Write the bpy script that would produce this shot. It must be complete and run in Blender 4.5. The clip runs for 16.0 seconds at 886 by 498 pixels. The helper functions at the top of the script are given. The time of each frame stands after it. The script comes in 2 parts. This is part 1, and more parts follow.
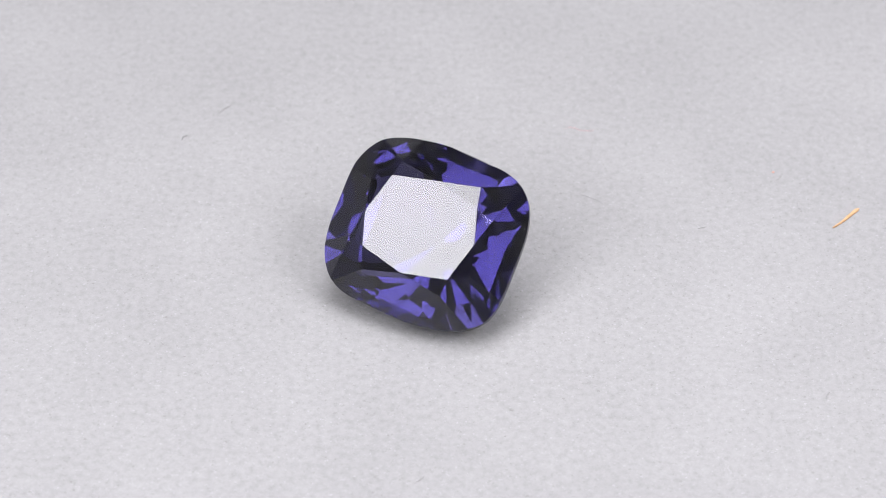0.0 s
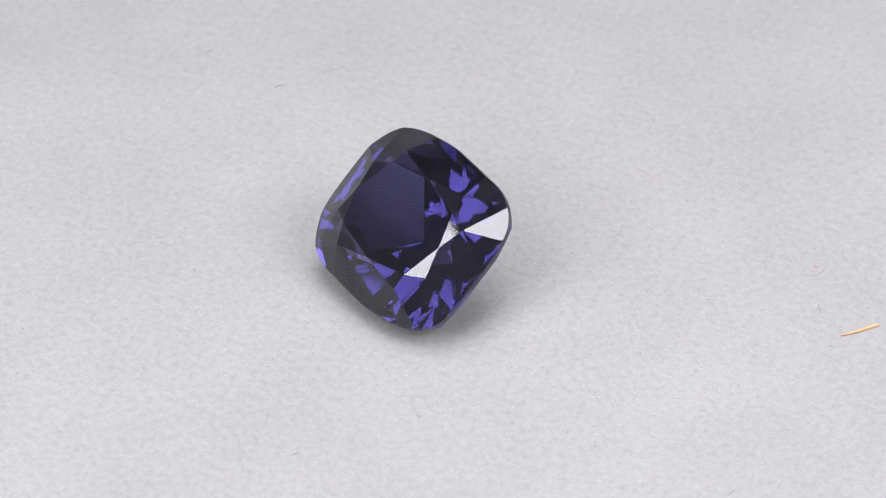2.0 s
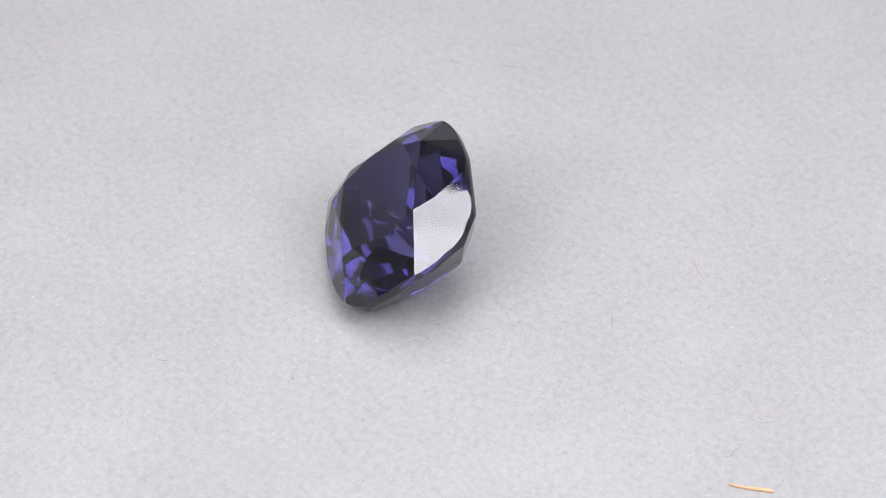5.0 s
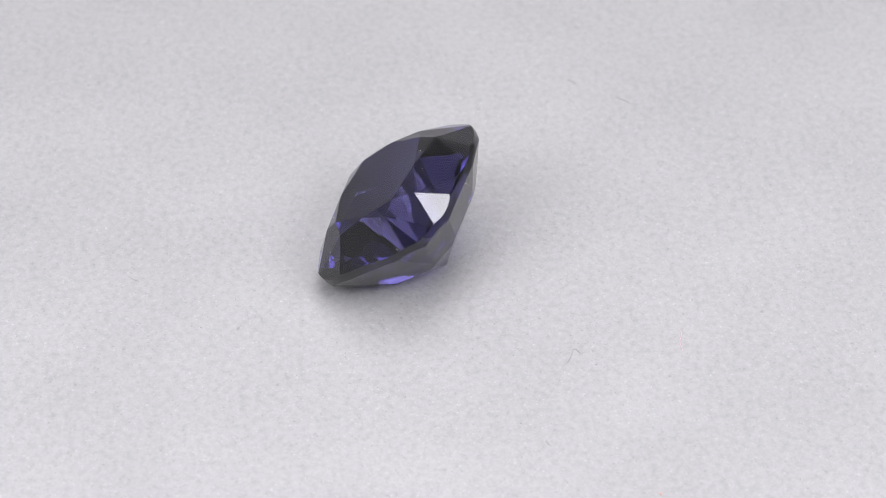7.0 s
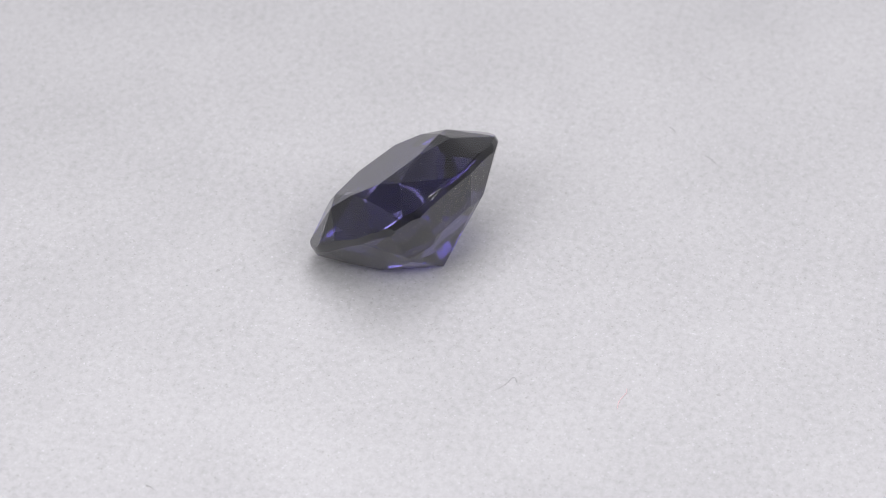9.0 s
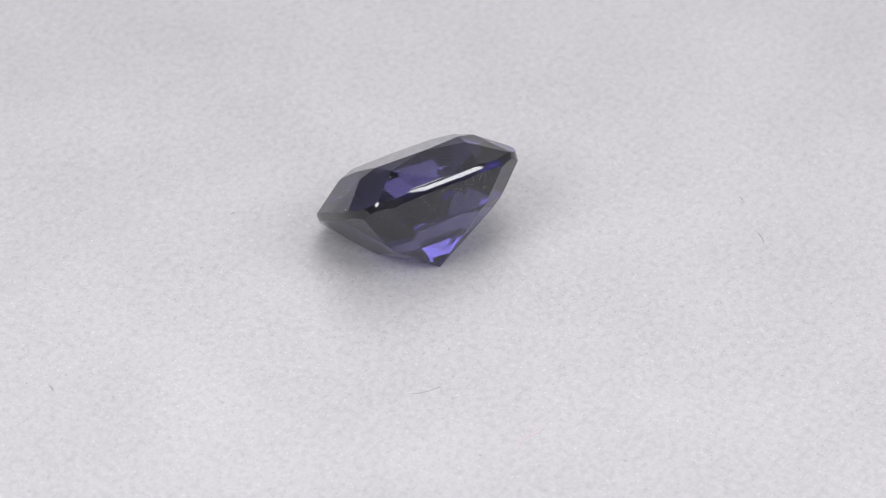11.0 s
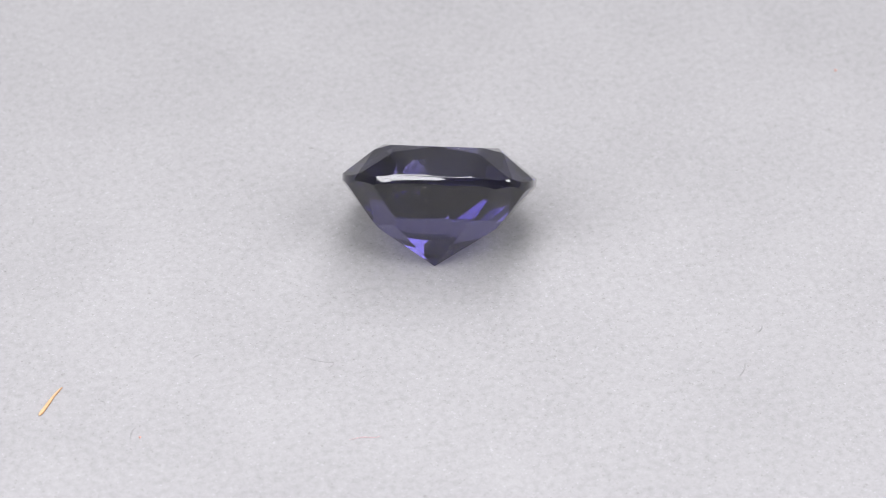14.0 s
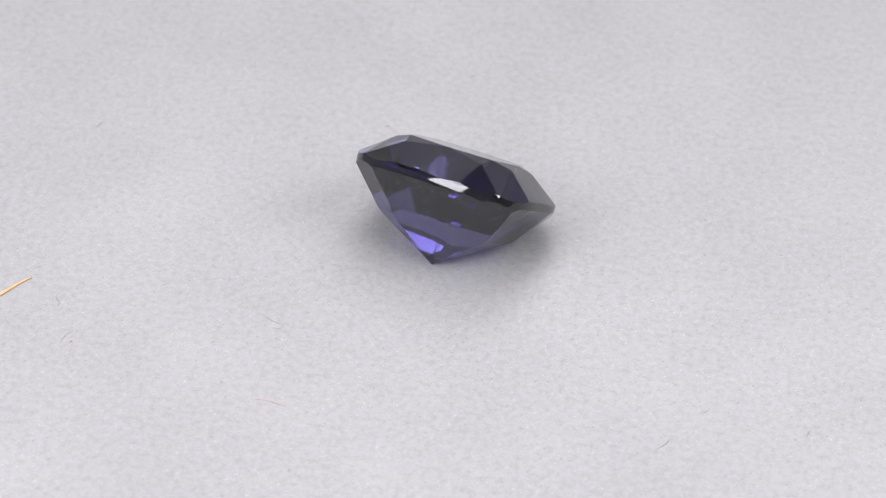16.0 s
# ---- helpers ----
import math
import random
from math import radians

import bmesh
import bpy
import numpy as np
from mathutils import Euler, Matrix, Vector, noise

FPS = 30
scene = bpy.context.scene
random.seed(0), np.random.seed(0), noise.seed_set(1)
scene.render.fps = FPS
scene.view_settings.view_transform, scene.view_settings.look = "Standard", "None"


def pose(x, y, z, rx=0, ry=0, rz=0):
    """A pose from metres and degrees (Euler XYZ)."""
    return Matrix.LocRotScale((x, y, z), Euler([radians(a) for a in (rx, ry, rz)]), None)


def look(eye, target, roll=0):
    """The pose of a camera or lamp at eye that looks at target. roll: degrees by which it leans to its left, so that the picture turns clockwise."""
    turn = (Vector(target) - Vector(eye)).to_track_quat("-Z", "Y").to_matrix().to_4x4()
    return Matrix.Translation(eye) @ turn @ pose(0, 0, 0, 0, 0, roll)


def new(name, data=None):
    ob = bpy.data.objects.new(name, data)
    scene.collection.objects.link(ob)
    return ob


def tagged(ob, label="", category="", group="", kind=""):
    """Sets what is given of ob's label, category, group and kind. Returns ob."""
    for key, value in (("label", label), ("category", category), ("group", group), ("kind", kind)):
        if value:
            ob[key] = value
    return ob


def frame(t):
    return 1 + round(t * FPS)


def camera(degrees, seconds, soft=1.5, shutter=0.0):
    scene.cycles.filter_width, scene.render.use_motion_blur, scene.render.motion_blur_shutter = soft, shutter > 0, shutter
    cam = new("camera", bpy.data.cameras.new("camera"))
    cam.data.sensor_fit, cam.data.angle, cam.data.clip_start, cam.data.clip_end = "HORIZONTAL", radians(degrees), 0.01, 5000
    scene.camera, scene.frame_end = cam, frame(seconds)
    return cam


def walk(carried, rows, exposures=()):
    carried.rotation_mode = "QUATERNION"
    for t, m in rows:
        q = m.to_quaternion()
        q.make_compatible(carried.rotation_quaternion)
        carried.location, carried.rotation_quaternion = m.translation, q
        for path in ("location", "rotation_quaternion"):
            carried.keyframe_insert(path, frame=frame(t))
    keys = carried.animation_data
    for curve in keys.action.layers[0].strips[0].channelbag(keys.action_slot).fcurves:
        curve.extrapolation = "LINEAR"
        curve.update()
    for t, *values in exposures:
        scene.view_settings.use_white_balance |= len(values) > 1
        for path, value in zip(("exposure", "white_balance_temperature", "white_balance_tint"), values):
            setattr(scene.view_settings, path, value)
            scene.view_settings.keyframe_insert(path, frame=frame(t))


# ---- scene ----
cam = camera(17.2, 16.0, soft=0.9)

# Everything is in metres; the stone is about 8 mm long and turns on a small turntable.
EYE = Vector((0.0, -0.09729, 0.08623))
WAY = Vector((0.00118, 0.75126, -0.66001))
walk(cam, [(0.0, look(EYE, EYE + WAY, 1.59)), (16.0, look(EYE, EYE + WAY, 1.59))])
cam.data.dof.use_dof = True
cam.data.dof.focus_distance = 0.127
cam.data.dof.aperture_fstop = 98.0

# ---- light: one panel overhead, two softboxes in front, inside an added grey tent ----
scene.view_settings.exposure = 0.0
world = bpy.data.worlds.new("world")
world.use_nodes = True
world.node_tree.nodes["Background"].inputs["Color"].default_value = (0.5, 0.52, 0.56, 1)
world.node_tree.nodes["Background"].inputs["Strength"].default_value = 0.1
scene.world = world

LIGHT_RADIANCE = 9.95
LIGHTS = [
    # name, place, size x, size y, roll, radiance factor
    ("overhead", Vector((0.0061, 0.0413, 0.216)), 0.106, 0.223, -25, 0.84),
    ("front_left", Vector((-0.0479, -0.0508, 0.0732)), 0.0500, 0.0635, -12, 1.0),
    ("front_right", Vector((0.0595, -0.0348, 0.0775)), 0.0565, 0.0490, -12, 1.0),
]
for lname, place, sx, sy, roll, factor in LIGHTS:
    lamp = bpy.data.lights.new(lname, "AREA")
    lamp.shape, lamp.size, lamp.size_y = "RECTANGLE", sx, sy
    lamp.energy = LIGHT_RADIANCE * factor * sx * sy * math.pi
    lamp.color = (1.0, 0.984, 1.04)
    new(lname, lamp).matrix_world = pose(*place, 0, 0, roll) if lname == "overhead" else look(place, (0, 0, 0.004), roll)


# ---- materials ----
def material(name, colour=(0.5, 0.5, 0.5), rough=0.5):
    m = bpy.data.materials.new(name)
    m.use_nodes = True
    b = m.node_tree.nodes["Principled BSDF"]
    b.inputs["Base Color"].default_value = (*colour, 1)
    b.inputs["Roughness"].default_value = rough
    return m, m.node_tree, b


def add(tree, kind, **values):
    node = tree.nodes.new(kind)
    for key, value in values.items():
        node.inputs[key].default_value = value
    return node


def noise_node(tree, scale, detail=2.0, rough=0.5):
    co = tree.nodes.get("Texture Coordinate") or tree.nodes.new("ShaderNodeTexCoord")
    n = add(tree, "ShaderNodeTexNoise", Scale=scale, Detail=detail, Roughness=rough)
    tree.links.new(co.outputs["Object"], n.inputs["Vector"])
    return n


def ramp(tree, source, stops):
    r = tree.nodes.new("ShaderNodeValToRGB")
    e = r.color_ramp.elements
    while len(e) < len(stops):
        e.new(0.5)
    for el, (at, col) in zip(e, stops):
        el.position, el.color = at, (*col, 1)
    tree.links.new(source, r.inputs["Fac"])
    return r


def mix(tree, fac, a, b, blend="MIX"):
    m = tree.nodes.new("ShaderNodeMix")
    m.data_type, m.blend_type = "RGBA", blend
    for socket, value in ((m.inputs[0], fac), (m.inputs[6], a), (m.inputs[7], b)):
        if isinstance(value, bpy.types.NodeSocket):
            tree.links.new(value, socket)
        else:
            socket.default_value = value
    return m.outputs[2]


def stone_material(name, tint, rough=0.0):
    """Clear violet spinel: what passes a facet, and what is thrown back inside, is tinted."""
    m = bpy.data.materials.new(name)
    m.use_nodes = True
    t = m.node_tree
    t.nodes.remove(t.nodes["Principled BSDF"])
    fresnel = add(t, "ShaderNodeFresnel", IOR=1.72)
    bend = add(t, "ShaderNodeBsdfRefraction", Color=(*tint, 1), Roughness=rough, IOR=1.72)
    gloss = add(t, "ShaderNodeBsdfGlossy", Roughness=rough)
    inside = ramp(t, fresnel.outputs[0], [(0.96, (1, 1, 1)), (0.995, (0.33, 0.31, 0.45))])
    t.links.new(inside.outputs["Color"], gloss.inputs["Color"])
    both = t.nodes.new("ShaderNodeMixShader")
    t.links.new(fresnel.outputs[0], both.inputs[0])
    t.links.new(bend.outputs[0], both.inputs[1])
    t.links.new(gloss.outputs[0], both.inputs[2])
    t.links.new(both.outputs[0], t.nodes["Material Output"].inputs["Surface"])
    return m


def felt_material():
    """Pale grey flocked board: grains of slightly different grey, a few dark or glinting, and broad faint mottling."""
    m, t, b = material("pale_flock", (0.4, 0.4, 0.4), 0.85)
    broad = noise_node(t, 110, 4, 0.6)
    clump = noise_node(t, 3000, 4, 0.65)
    co = t.nodes["Texture Coordinate"]
    cells = add(t, "ShaderNodeTexVoronoi", Scale=13000.0)
    t.links.new(co.outputs["Object"], cells.inputs["Vector"])
    split = t.nodes.new("ShaderNodeSeparateColor")
    t.links.new(cells.outputs["Color"], split.inputs["Color"])
    base = ramp(t, broad.outputs["Fac"], [(0.3, (0.242, 0.240, 0.2405)), (0.7, (0.270, 0.268, 0.268))])
    g = ramp(t, split.outputs[0], [(0.0, (0.84, 0.835, 0.825)), (0.025, (0.965, 0.965, 0.965)), (0.5, (1.0, 1.0, 1.0)), (0.97, (1.025, 1.025, 1.025)), (1.0, (1.16, 1.16, 1.18))])
    c = ramp(t, clump.outputs["Fac"], [(0.28, (0.87, 0.87, 0.865)), (0.5, (1.0, 1.0, 1.0)), (0.72, (1.09, 1.09, 1.09))])
    col = mix(t, 1.0, base.outputs["Color"], g.outputs["Color"], "MULTIPLY")
    col = mix(t, 1.0, col, c.outputs["Color"], "MULTIPLY")
    t.links.new(col, b.inputs["Base Color"])
    shine = ramp(t, split.outputs[1], [(0.0, (0.9, 0.9, 0.9)), (0.96, (0.85, 0.85, 0.85)), (0.99, (0.4, 0.4, 0.4))])
    t.links.new(shine.outputs["Color"], b.inputs["Roughness"])
    bump = add(t, "ShaderNodeBump", Strength=0.1, Distance=0.00002)
    t.links.new(split.outputs[2], bump.inputs["Height"])
    lumps = add(t, "ShaderNodeBump", Strength=0.4, Distance=0.00007)
    t.links.new(clump.outputs["Fac"], lumps.inputs["Height"])
    t.links.new(lumps.outputs["Normal"], bump.inputs["Normal"])
    t.links.new(bump.outputs["Normal"], b.inputs["Normal"])
    b.inputs["Specular IOR Level"].default_value = 0.35
    return m


def grained(name, low, high, scale, rough, metal=0.0, bump=0.0):
    m, t, b = material(name, high, rough)
    n = noise_node(t, scale, 4, 0.6)
    r = ramp(t, n.outputs["Fac"], [(0.3, low), (0.7, high)])
    t.links.new(r.outputs["Color"], b.inputs["Base Color"])
    b.inputs["Metallic"].default_value = metal
    if bump:
        k = add(t, "ShaderNodeBump", Strength=0.4, Distance=bump)
        t.links.new(n.outputs["Fac"], k.inputs["Height"])
        t.links.new(k.outputs["Normal"], b.inputs["Normal"])
    return m


STONE = stone_material("violet_spinel", (0.305, 0.290, 0.475))
# Darker copy of the stone: the rim's dim see-through is put into its tint.
DIMMED_RIM = stone_material("dimmed_rim", (0.075, 0.068, 0.15), 0.06)
FELT = felt_material()
ADDED_TENT = grained("added_grey_cloth", (0.48, 0.48, 0.485), (0.54, 0.54, 0.545), 300, 0.9, bump=0.0005)
ADDED_TENT_TOP = grained("added_roof_cloth", (0.66, 0.66, 0.665), (0.72, 0.72, 0.725), 300, 0.9, bump=0.0005)
BOARD = grained("white_board", (0.62, 0.62, 0.62), (0.7, 0.7, 0.7), 200, 0.6)
PLASTIC = grained("black_plastic", (0.015, 0.015, 0.016), (0.03, 0.03, 0.03), 800, 0.45)
STRAW = grained("straw", (0.44, 0.255, 0.115), (0.53, 0.33, 0.175), 6000, 0.6, bump=0.00003)
GREY_DUST = grained("grey_dust", (0.20, 0.20, 0.20), (0.36, 0.35, 0.35), 30000, 0.9)
DARK_LINT = grained("dark_lint", (0.20, 0.20, 0.20), (0.26, 0.26, 0.255), 9000, 0.8)
PINK_LINT = grained("pink_lint", (0.46, 0.27, 0.28), (0.52, 0.34, 0.35), 9000, 0.8)
RED_DUST = grained("red_dust", (0.42, 0.20, 0.16), (0.5, 0.26, 0.21), 9000, 0.8)
DUST_AND_MIRROR = grained("dust_mirror_film", (0.19, 0.18, 0.165), (0.33, 0.31, 0.29), 30000, 0.9)
WHITE_DUST = grained("white_dust", (0.6, 0.6, 0.6), (0.8, 0.8, 0.8), 30000, 0.8)


# ---- building helpers ----
def part(name, bm, mat, parent=None, label=""):
    mesh = bpy.data.meshes.new(name)
    bm.to_mesh(mesh)
    bm.free()
    mesh.materials.append(mat)
    ob = new(name, mesh)
    ob.parent = parent
    return tagged(ob, label)


def box_bm(x0, y0, z0, x1, y1, z1, bevel=0.0):
    bm = bmesh.new()
    bmesh.ops.create_cube(bm, size=1, matrix=Matrix.Translation(((x0 + x1) / 2, (y0 + y1) / 2, (z0 + z1) / 2)) @ Matrix.Diagonal((x1 - x0, y1 - y0, z1 - z0, 1)))
    if bevel:
        bmesh.ops.bevel(bm, geom=bm.edges[:], offset=bevel, segments=2, affect="EDGES")
    return bm


def lathe_bm(profile, steps=96):
    bm = bmesh.new()
    verts = [bm.verts.new((r, 0, z)) for r, z in profile]
    edges = [bm.edges.new(pair) for pair in zip(verts, verts[1:])]
    bmesh.ops.spin(bm, geom=verts + edges, cent=(0, 0, 0), axis=(0, 0, 1), angle=2 * math.pi, steps=steps)
    bmesh.ops.remove_doubles(bm, verts=bm.verts[:], dist=1e-7)
    bmesh.ops.recalc_face_normals(bm, faces=bm.faces[:])
    return bm


# ---- setting: unseen grey tent round a white board, added for facets to reflect ----
FLOOR_Z = -0.016
HALF, TOP = 0.22, 0.26
tagged(part("floor", box_bm(-HALF, -HALF, FLOOR_Z - 0.01, HALF, HALF, FLOOR_Z), BOARD), "matt white board under the turntable", "floor", kind="structure")
tagged(part("wall_north", box_bm(-HALF, HALF, FLOOR_Z - 0.01, HALF, HALF + 0.01, TOP), ADDED_TENT), "unseen grey cloth wall added for the stone to reflect", "wall", kind="structure")
tagged(part("wall_south", box_bm(-HALF, -HALF - 0.01, FLOOR_Z - 0.01, HALF, -HALF, TOP), ADDED_TENT), "unseen grey cloth wall added for the stone to reflect", "wall", kind="structure")
tagged(part("wall_east", box_bm(HALF, -HALF - 0.01, FLOOR_Z - 0.01, HALF + 0.01, HALF + 0.01, TOP), ADDED_TENT), "unseen grey cloth wall added for the stone to reflect", "wall", kind="structure")
tagged(part("wall_west", box_bm(-HALF - 0.01, -HALF - 0.01, FLOOR_Z - 0.01, -HALF, HALF + 0.01, TOP), ADDED_TENT), "unseen grey cloth wall added for the stone to reflect", "wall", kind="structure")
tagged(part("ceiling", box_bm(-HALF - 0.01, -HALF - 0.01, TOP, HALF + 0.01, HALF + 0.01, TOP + 0.01), ADDED_TENT_TOP), "unseen grey cloth roof added for the stone to reflect", "ceiling", kind="structure")


def turntable():
    """A low motor housing that stands still, and the flocked disc that turns on it."""
    thing = new("turntable")
    thing.location = (0, 0, FLOOR_Z)
    part("housing", lathe_bm([(0, 0), (0.046, 0), (0.048, 0.002), (0.046, 0.010), (0.044, 0.0115), (0, 0.0115)]), PLASTIC, thing, "low round black plastic housing")
    disc = part("disc", lathe_bm([(0, 0.0), (0.0595, 0.0), (0.06, -0.0006), (0.06, -0.0012), (0, -0.0012)]), FELT, thing, "pale grey flocked disc of fine grains")
    part("tray", lathe_bm([(0, -0.0012), (0.061, -0.0012), (0.0615, -0.002), (0.061, -0.004), (0.02, -0.0045), (0, -0.0045)]), PLASTIC, disc, "black plastic tray under the flock")
    tagged(thing, "low black turntable with a pale grey flocked disc", "turntable")
    return disc


DISC = turntable()

# ---- the cut stone, in units of its own half width, tip down at the origin ----
UNIT = 0.004511
TABLE_ANGLE = [63.6, 106.8, 142.2, 194.5]
TABLE_RADIUS = [0.585, 0.564, 0.578, 0.472]
GIRDLE_ANGLE = [60.5, 105.5, 150.5, 195.5]
TABLE_Z, GIRDLE_TOP, GIRDLE_LOW = 1.178, 0.896, 0.822
RIM_TOP = 0.900
CENTRE = Vector((0.0345, 0.036, 0))


def girdle(a):
    a = radians(a)
    wave = -0.0469 * math.cos(2 * a) - 0.0165 * math.sin(2 * a) - 0.0320 * math.cos(4 * a) - 0.0534 * math.sin(4 * a)
    return 0.9590 + wave - 0.0012 * math.cos(6 * a) + 0.0123 * math.sin(6 * a) - 0.0057 * math.cos(8 * a) + 0.0030 * math.sin(8 * a)


def polar(a, r, z):
    return CENTRE + Vector((r * math.cos(radians(a)), r * math.sin(radians(a)), z))


def outward(a):
    """The outline's own direction outwards at the angle a."""
    along = polar(a + 1, girdle(a + 1), 0) - polar(a - 1, girdle(a - 1), 0)
    return Vector((along.y, -along.x, 0)).normalized()


def plane(a, b, c):
    n = (b - a).cross(c - a).normalized()
    if n.dot(Vector((0, 0, 0.8)) - a) > 0:
        n = -n
    return a, n


def crossing(p, q, r):
    """The point of the edge between planes p and q at the distance r from the axis."""
    best = None
    for i in range(600):
        z = 0.95 + 0.227 * i / 599
        (a1, n1), (a2, n2) = p, q
        d1, d2 = a1.dot(n1) - n1.z * z, a2.dot(n2) - n2.z * z
        det = n1.x * n2.y - n1.y * n2.x
        x, y = (d1 * n2.y - n1.y * d2) / det, (n1.x * d2 - d1 * n2.x) / det
        miss = abs((Vector((x, y, 0)) - CENTRE).length - r)
        if best is None or miss < best[0]:
            best = miss, Vector((x, y, z))
    return best[1]


def stone_planes():
    ta = TABLE_ANGLE + [a + 180 for a in TABLE_ANGLE]
    ga = GIRDLE_ANGLE + [a + 180 for a in GIRDLE_ANGLE]
    corner = [polar(a, r, TABLE_Z) for a, r in zip(ta, TABLE_RADIUS * 2)]
    cuts = [(polar(0, 0, TABLE_Z), Vector((0, 0, 1)))]
    mains = []
    for k in range(8):
        g = polar(ga[k], girdle(ga[k]), GIRDLE_TOP)
        side = Vector((-math.sin(radians((ta[k] + ga[k]) / 2)), math.cos(radians((ta[k] + ga[k]) / 2)), 0))
        mains.append(plane(corner[k], g, corner[k] + side))
    for k in range(8):
        tip = crossing(mains[k], mains[(k + 1) % 8], 0.69)
        cuts.append(plane(corner[k], corner[(k + 1) % 8], tip))
        g = [polar(ga[k] + d, girdle(ga[k] + d), RIM_TOP) for d in (0, 22.5, 45)]
        # one rim facet was cut a little lower than its fellows
        dip = Vector((0, 0, -0.014 if k == 5 else 0))
        cuts += [plane(tip, g[0], g[1] + dip), plane(tip, g[1], g[2])]
    cuts += mains
    for i in range(72):
        a = i * 5
        p0, p1 = polar(a, girdle(a), 0.86), polar(a + 5, girdle(a + 5), 0.86)
        cuts.append(plane(p0, p1, p0 + Vector((0, 0, 0.1))))
    for i in range(72):
        a = i * 5 + 2.5
        out = outward(a)
        for lean, z in ((30, 0.890), (-6, 0.842)):
            cuts.append((polar(a, girdle(a), z), out * math.cos(radians(lean)) + Vector((0, 0, math.sin(radians(lean))))))

    def sloped(at, a, slope):
        cuts.append((at, outward(a) * math.sin(radians(slope)) - Vector((0, 0, math.cos(radians(slope))))))

    # pavilion: steep tier under the rim, and sixteen facets that meet in the tip
    for k in range(8):
        a = ga[k]
        sloped(polar(a, girdle(a), GIRDLE_LOW), a, [46.0, 50.0, 46.0, 58.0, 46.0, 50.0, 46.0, 56.0][k])
        half = a + 22.5
        sloped(polar(half, girdle(half), GIRDLE_LOW), half, [52.0, 52.0, 54.3, 54.3][k % 4] if k < 4 else 52.0)
        sloped(Vector((0, 0, 0)), a, [33.0, 33.0, 33.0, 38.8, 33.0, 33.0, 33.0, 37.3][k])
        sloped(Vector((0, 0, 0)), half, [31.8, 31.8, 37.4, 37.4, 31.8, 31.8, 35.4, 35.4][k])
    return cuts


def facet_name(n, z):
    if n.z > 0.995:
        return "table_facet"
    if 0.80 < z < 0.93 and abs(n.z) < 0.60:
        return "girdle"
    if n.z < 0:
        return "lower_pavilion_facet" if z < 0.40 else "upper_pavilion_facet"
    return "star_facet" if n.z > 0.9 else "crown_facet"


def scatter(name, parent, faces, count, least, spread, mat, label, seed):
    """Tiny eight-sided grains strewn over the faces, as one mesh."""
    rng = random.Random(seed)
    fans = [[f.verts[0].co, f.verts[k].co, f.verts[k + 1].co, f.normal] for f in faces for k in range(1, len(f.verts) - 1)]
    weights = [(q - p).cross(w - p).length for p, q, w, n in fans]
    spokes = [Vector(d) for d in ((1, 0, 0), (0, 1, 0), (-1, 0, 0), (0, -1, 0), (0, 0, 1), (0, 0, -1))]
    sides = [(0, 1, 4), (1, 2, 4), (2, 3, 4), (3, 0, 4), (1, 0, 5), (2, 1, 5), (3, 2, 5), (0, 3, 5)]
    verts, polys = [], []
    for i in range(count):
        p, q, w, n = rng.choices(fans, weights)[0]
        u, v = sorted((rng.random(), rng.random()))
        r = least + spread * rng.random() ** 3
        at = (p * u + q * (v - u) + w * (1 - v)) * UNIT + n * r * 0.5
        polys += [tuple(len(verts) + j for j in side) for side in sides]
        verts += [at + d * r * rng.uniform(0.6, 1.2) for d in spokes]
    mesh = bpy.data.meshes.new(name)
    mesh.from_pydata(verts, [], polys)
    mesh.materials.append(mat)
    ob = new(name, mesh)
    ob.parent = parent
    return tagged(ob, label, kind="stuff")


def gemstone():
    bm = bmesh.new()
    bmesh.ops.create_cube(bm, size=6)
    for at, n in stone_planes():
        bmesh.ops.bisect_plane(bm, geom=bm.verts[:] + bm.edges[:] + bm.faces[:], dist=1e-6, plane_co=at, plane_no=n, clear_outer=True)
        rim = [e for e in bm.edges if e.is_boundary]
        if rim:
            bmesh.ops.contextual_create(bm, geom=rim)
    bmesh.ops.remove_doubles(bm, verts=bm.verts[:], dist=1e-4)
    bmesh.ops.dissolve_degenerate(bm, edges=bm.edges[:], dist=1e-4)
    bmesh.ops.recalc_face_normals(bm, faces=bm.faces[:])
    stone = new("gemstone")
    rim = bmesh.new()
    for f in bm.faces:
        name = facet_name(f.normal, f.calc_center_median().z)
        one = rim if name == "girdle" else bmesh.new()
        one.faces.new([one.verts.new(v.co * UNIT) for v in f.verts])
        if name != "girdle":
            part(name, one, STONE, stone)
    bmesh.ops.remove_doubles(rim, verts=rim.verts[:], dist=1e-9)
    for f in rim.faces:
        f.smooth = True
    part("girdle", rim, DIMMED_RIM, stone, "thin rim with a wavy gloss, tinted dark for the dim view through it")
    corners = [v.co * UNIT for v in bm.verts]
    crown = [f for f in bm.faces if f.calc_area() > 0.004 and f.normal.z < 0.99]
    scatter("dust_motes", stone, crown, 70, 0.000007, 0.000016, WHITE_DUST, "fine white dust motes clinging to the facets", 5)
    pavilion = [f for f in bm.faces if f.calc_area() > 0.004 and f.normal.z < -0.2]
    # Grey grains stand in for dust and for flock grain mirrored in these facets.
    scatter("dust_mirror_film", stone, pavilion, 6500, 0.0000045, 0.0000085, DUST_AND_MIRROR, "fine grey grains on the lower facets, for dust and mirrored flock", 6)
    bm.free()
    return tagged(stone, "faceted violet-blue cushion-cut gemstone lying tilted on pale flock", "gemstone"), corners


GEM, CORNERS = gemstone()
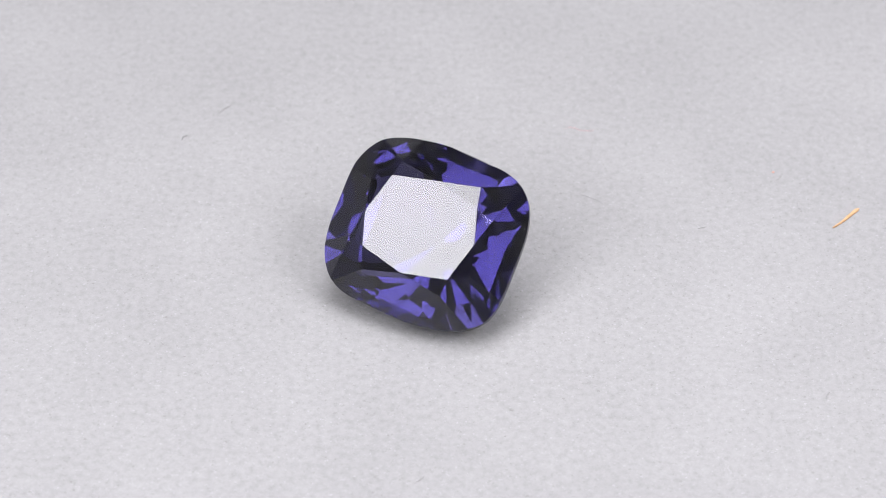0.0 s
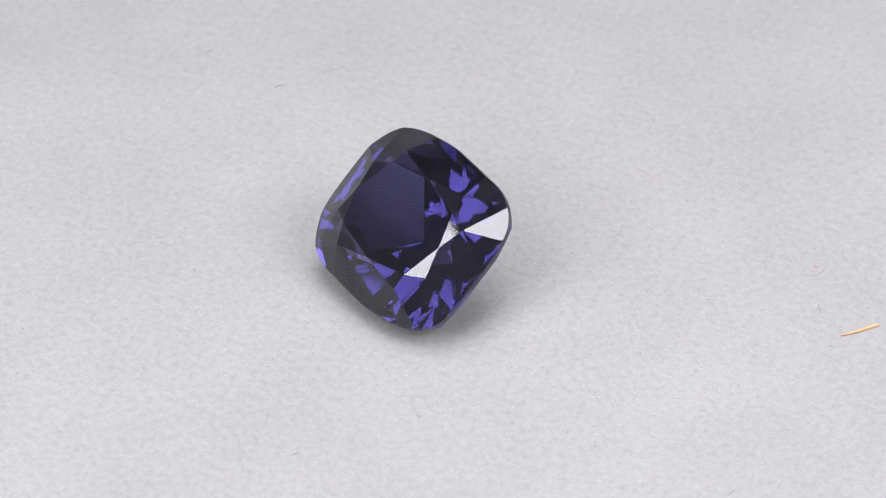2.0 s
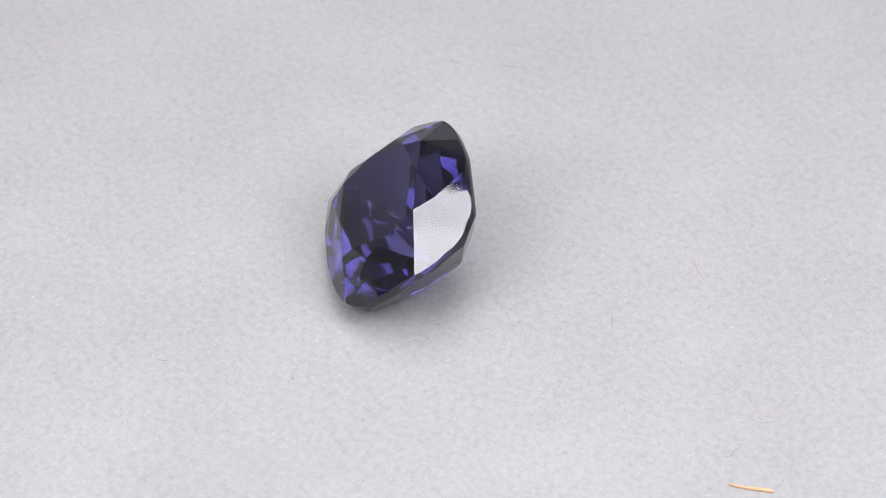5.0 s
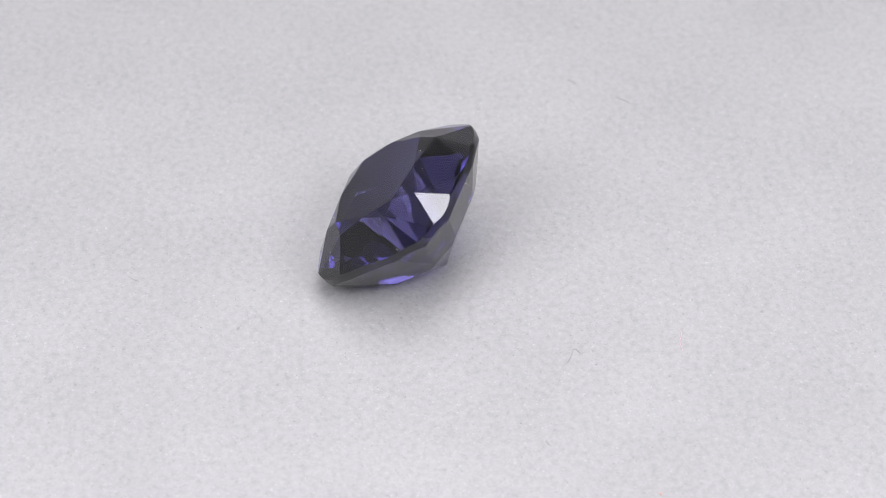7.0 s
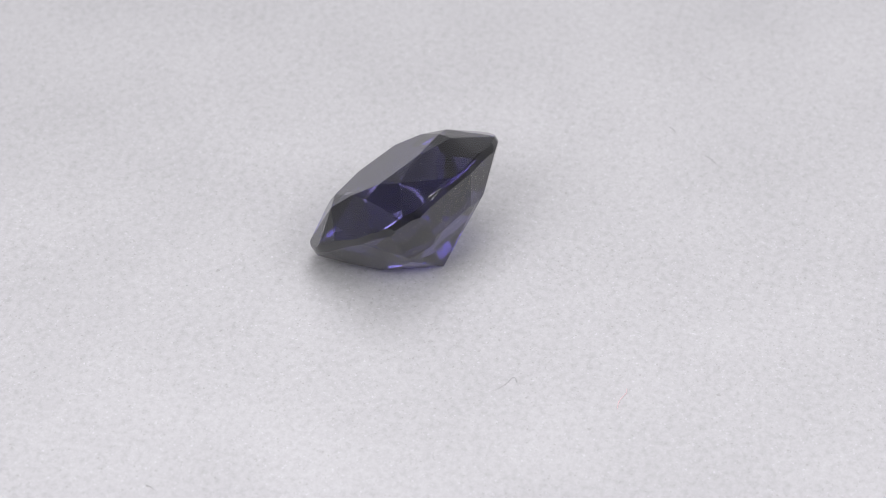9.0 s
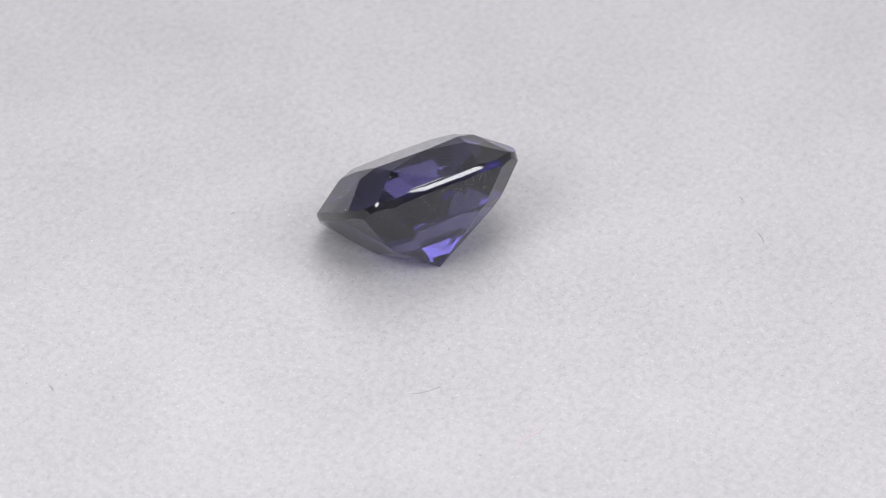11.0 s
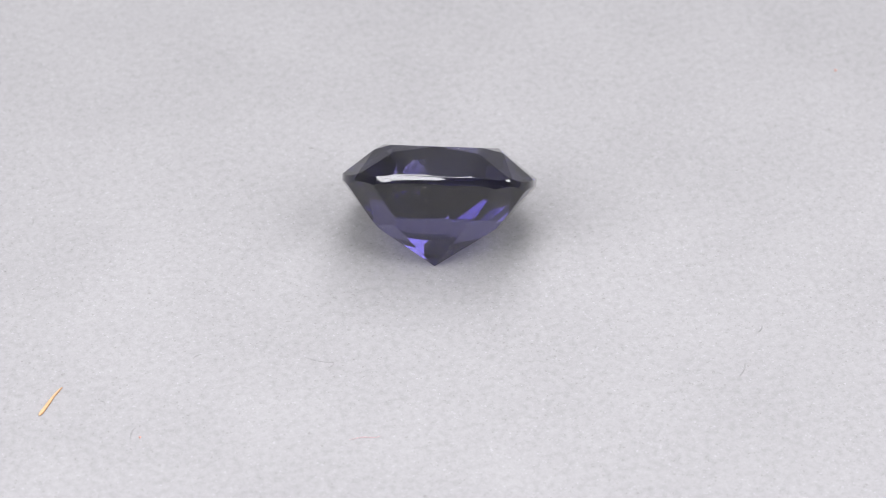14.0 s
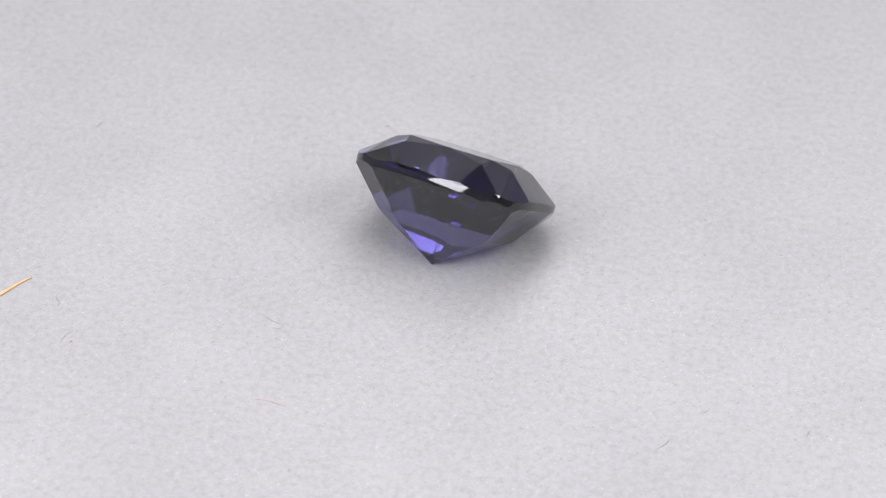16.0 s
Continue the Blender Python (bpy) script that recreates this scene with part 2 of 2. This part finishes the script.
TILT = Matrix(((0.55982, -0.80029, -0.21481), (0.57895, 0.56324, -0.58956), (0.59281, 0.20568, 0.77864))).to_quaternion().to_matrix().to_4x4()
GEM_REST = TILT.copy()
low = min((TILT @ v).z for v in CORNERS)
GEM_REST.translation = (0.0679 * UNIT, 0.0621 * UNIT, -low - 0.00001)


# ---- litter on the flock: splinter, lint and specks (millimetres on the disc) ----
def strand_bm(points, radius, sides=6):
    """A thin tapered strand along points (mm)."""
    bm = bmesh.new()
    fine = []
    pts = [Vector(p) for p in points]
    for i in range(len(pts) - 1):
        p0, p1, p2, p3 = pts[max(i - 1, 0)], pts[i], pts[i + 1], pts[min(i + 2, len(pts) - 1)]
        for s in range(6):
            t = s / 6
            fine.append(0.5 * ((2 * p1) + (p2 - p0) * t + (2 * p0 - 5 * p1 + 4 * p2 - p3) * t * t + (3 * p1 - p0 - 3 * p2 + p3) * t ** 3))
    fine.append(pts[-1])
    rings = []
    for i, p in enumerate(fine):
        way = (fine[min(i + 1, len(fine) - 1)] - fine[max(i - 1, 0)]).normalized()
        side = way.cross(Vector((0, 0, 1))).normalized()
        upward = side.cross(way)
        r = radius * (0.55 + 0.45 * math.sin(math.pi * (i + 0.6) / (len(fine) + 0.2)))
        rings.append([bm.verts.new((p + (side * math.cos(a) + upward * math.sin(a)) * r) * 0.001) for a in (2 * math.pi * k / sides for k in range(sides))])
    for a, b in zip(rings, rings[1:]):
        for k in range(sides):
            bm.faces.new((a[k], a[(k + 1) % sides], b[(k + 1) % sides], b[k]))
    bm.faces.new(rings[0][::-1])
    bm.faces.new(rings[-1])
    bmesh.ops.recalc_face_normals(bm, faces=bm.faces[:])
    return bm


def splinter():
    """A flat straw splinter with a split end."""
    rng = random.Random(4)
    bm = bmesh.new()
    a, b = Vector((17.72, 2.98, 0.045)), Vector((19.03, 4.33, 0.06))
    along = (b - a).normalized()
    across = along.cross(Vector((0, 0, 1))).normalized()
    rings = []
    for i in range(13):
        s = i / 12
        c = a.lerp(b, s) + across * 0.03 * math.sin(s * 5.0)
        w = (0.035 + 0.06 * s) * (1.0 if 0 < i < 12 else 0.45) * rng.uniform(0.85, 1.1)
        h = 0.045 * (1.0 if 0 < i < 12 else 0.5)
        rings.append([bm.verts.new((c + across * w * u + Vector((0, 0, h * v))) * 0.001) for u, v in ((-1, -0.6), (-0.8, 0.8), (-0.1, 1.1), (0.7, 0.8), (1, -0.5), (0.1, -1))])
    for p, q in zip(rings, rings[1:]):
        for k in range(6):
            bm.faces.new((p[k], p[(k + 1) % 6], q[(k + 1) % 6], q[k]))
    bm.faces.new(rings[0][::-1])
    bm.faces.new(rings[-1])
    bmesh.ops.recalc_face_normals(bm, faces=bm.faces[:])
    ob = part("splinter", bm, STRAW)
    return tagged(ob, "tiny orange-yellow straw splinter lying on the flock", "splinter")


LITTER = [splinter()]


def lint(points, radius, mat, label, height=0.015):
    radius *= 0.7
    ob = part("lint_fibre", strand_bm([(x, y, height + 0.02 * (i % 2)) for i, (x, y) in enumerate(points)], radius), mat)
    tagged(ob, label, "lint", group="lint on the flock")
    LITTER.append(ob)


lint([(5.74, 9.67), (6.06, 9.69), (6.52, 9.51), (7.08, 9.52)], 0.016, PINK_LINT, "fine curled pink lint fibre on the flock")
lint([(7.49, 4.11), (7.18, 4.43), (6.76, 4.69), (6.36, 4.86), (6.50, 5.05), (6.83, 5.16)], 0.011, DARK_LINT, "long thin hooked grey lint fibre on the flock")
lint([(16.39, 3.82), (16.42, 4.16), (16.22, 4.37), (16.26, 4.66)], 0.016, DARK_LINT, "short curly grey lint fibre beside the splinter")
lint([(15.72, 6.95), (15.66, 6.63), (15.52, 6.35), (15.30, 6.17)], 0.012, DARK_LINT, "faint bent grey lint fibre beside a red speck")
lint([(12.01, 2.87), (11.83, 2.76), (11.60, 2.70)], 0.013, DARK_LINT, "short straight grey lint fibre on the flock")
lint([(-12.12, 8.03), (-12.03, 8.23), (-11.86, 8.39)], 0.024, DARK_LINT, "short dark hooked lint fibre on the flock")
lint([(-10.47, 10.06), (-10.37, 10.3), (-10.19, 10.52), (-9.96, 10.73)], 0.018, DARK_LINT, "curved dark lint fibre on the flock")
lint([(-16.36, 8.92), (-16.23, 9.14), (-16.19, 9.38)], 0.015, DARK_LINT, "short straight grey lint fibre on the flock")
lint([(16.69, -7.73), (16.57, -7.89), (16.53, -8.15)], 0.022, DARK_LINT, "short dark lint fibre on the flock")
lint([(-0.7, -13.63), (-0.52, -13.49), (-0.37, -13.27)], 0.014, DARK_LINT, "short bent grey lint fibre on the flock")


def crumb_mesh(seed, mat):
    rng = random.Random(seed)
    bm = bmesh.new()
    bmesh.ops.create_icosphere(bm, subdivisions=1, radius=1.0)
    for v in bm.verts:
        v.co *= rng.uniform(0.6, 1.2)
        v.co.z *= 0.6
    mesh = bpy.data.meshes.new("dust_speck")
    bm.to_mesh(mesh)
    bm.free()
    mesh.materials.append(mat)
    return mesh


CRUMBS = [crumb_mesh(s, GREY_DUST) for s in range(4)]
RED_CRUMB = crumb_mesh(9, RED_DUST)


def speck(x, y, r, mesh, label):
    ob = new("dust_speck", mesh)
    rng = random.Random(int(x * 100) * 7919 + int(y * 100))
    for v in ((x, y),):
        ob.matrix_basis = Matrix.Translation((v[0] * 0.001, v[1] * 0.001, r * 0.00035)) @ pose(0, 0, 0, 0, 0, rng.uniform(0, 360)) @ Matrix.Diagonal((r * 0.001, r * 0.001 * rng.uniform(0.6, 1.0), r * 0.001, 1))
    tagged(ob, label, "speck", group="specks on the flock")
    LITTER.append(ob)


SPECKS_A = [(-12.35, -8.19), (-9.64, -8.09), (-13.96, -0.56), (-14.80, -11.25), (-6.60, -12.27), (-4.69, -12.20), (-2.95, -6.78), (16.76, -4.90), (9.58, -11.73), (12.58, -12.43),
            (11.21, -10.04), (11.58, -10.81), (12.16, -10.79), (9.02, -8.87), (7.22, -7.67), (14.65, -6.40), (14.25, -7.40), (3.12, -11.24), (1.40, -13.07), (3.92, -3.91), (2.92, -16.55)]
SPECKS_B = [(2.94, -10.83), (6.04, -7.87), (8.90, -10.73), (3.94, 13.71), (5.43, 5.75), (7.41, 5.65), (8.54, 5.78), (10.56, 4.44), (11.41, 14.32), (13.45, 9.18), (2.17, 15.75),
            (4.99, 5.91), (13.00, 9.32), (5.27, 6.69), (9.34, 2.74), (-11.23, 10.64), (-9.03, 11.44), (-3.55, 10.87)]
SPECKS_C = [(-2.20, 12.18), (-14.86, 10.70), (-14.88, 7.00), (-7.78, 8.78), (-3.70, 6.95), (-2.12, 3.96), (-1.25, 2.43), (-9.94, 4.16), (-14.79, 5.12), (-13.66, 16.57),
            (-6.72, -4.05), (-4.92, -21.30), (-8.50, -17.08), (15.65, -17.87), (-22.91, -8.12)]
for i, (sx, sy) in enumerate(SPECKS_A + SPECKS_B + SPECKS_C):
    speck(sx, sy, (0.040, 0.052, 0.033, 0.045, 0.036)[i % 5], CRUMBS[i % 4], "tiny grey speck of dust on the flock")
speck(15.30, 6.82, 0.075, RED_CRUMB, "tiny rust-red speck of dust on the flock")
speck(-22.6, -7.6, 0.09, RED_CRUMB, "tiny rust-red speck of dust on the flock")


def fine_dust():
    """Countless faint grains scattered over the flock."""
    rng = random.Random(21)
    bm = bmesh.new()
    for i in range(900):
        a, d = rng.uniform(0, 2 * math.pi), 0.030 * math.sqrt(rng.random())
        r = 0.000012 + 0.000022 * rng.random() ** 2
        bmesh.ops.create_icosphere(bm, subdivisions=1, radius=r, matrix=pose(d * math.cos(a), d * math.sin(a), r * 0.4))
    ob = part("fine_dust", bm, GREY_DUST)
    return tagged(ob, "fine grey dust scattered over the pale flock", "dust", kind="stuff")


LITTER.append(fine_dust())


# ---- the turning ----
def turned(t):
    return pose(0, 0, 0, 0, 0, -(11.467 * t + 0.0010 * t * t))


def motions():
    times = [0.5 * i for i in range(33)]
    walk(DISC, [(t, pose(0, 0, -FLOOR_Z) @ turned(t)) for t in times])
    walk(GEM, [(t, turned(t) @ GEM_REST) for t in times])
    for ob in LITTER:
        rest = ob.matrix_basis.copy()
        walk(ob, [(t, turned(t) @ rest) for t in times])


motions()
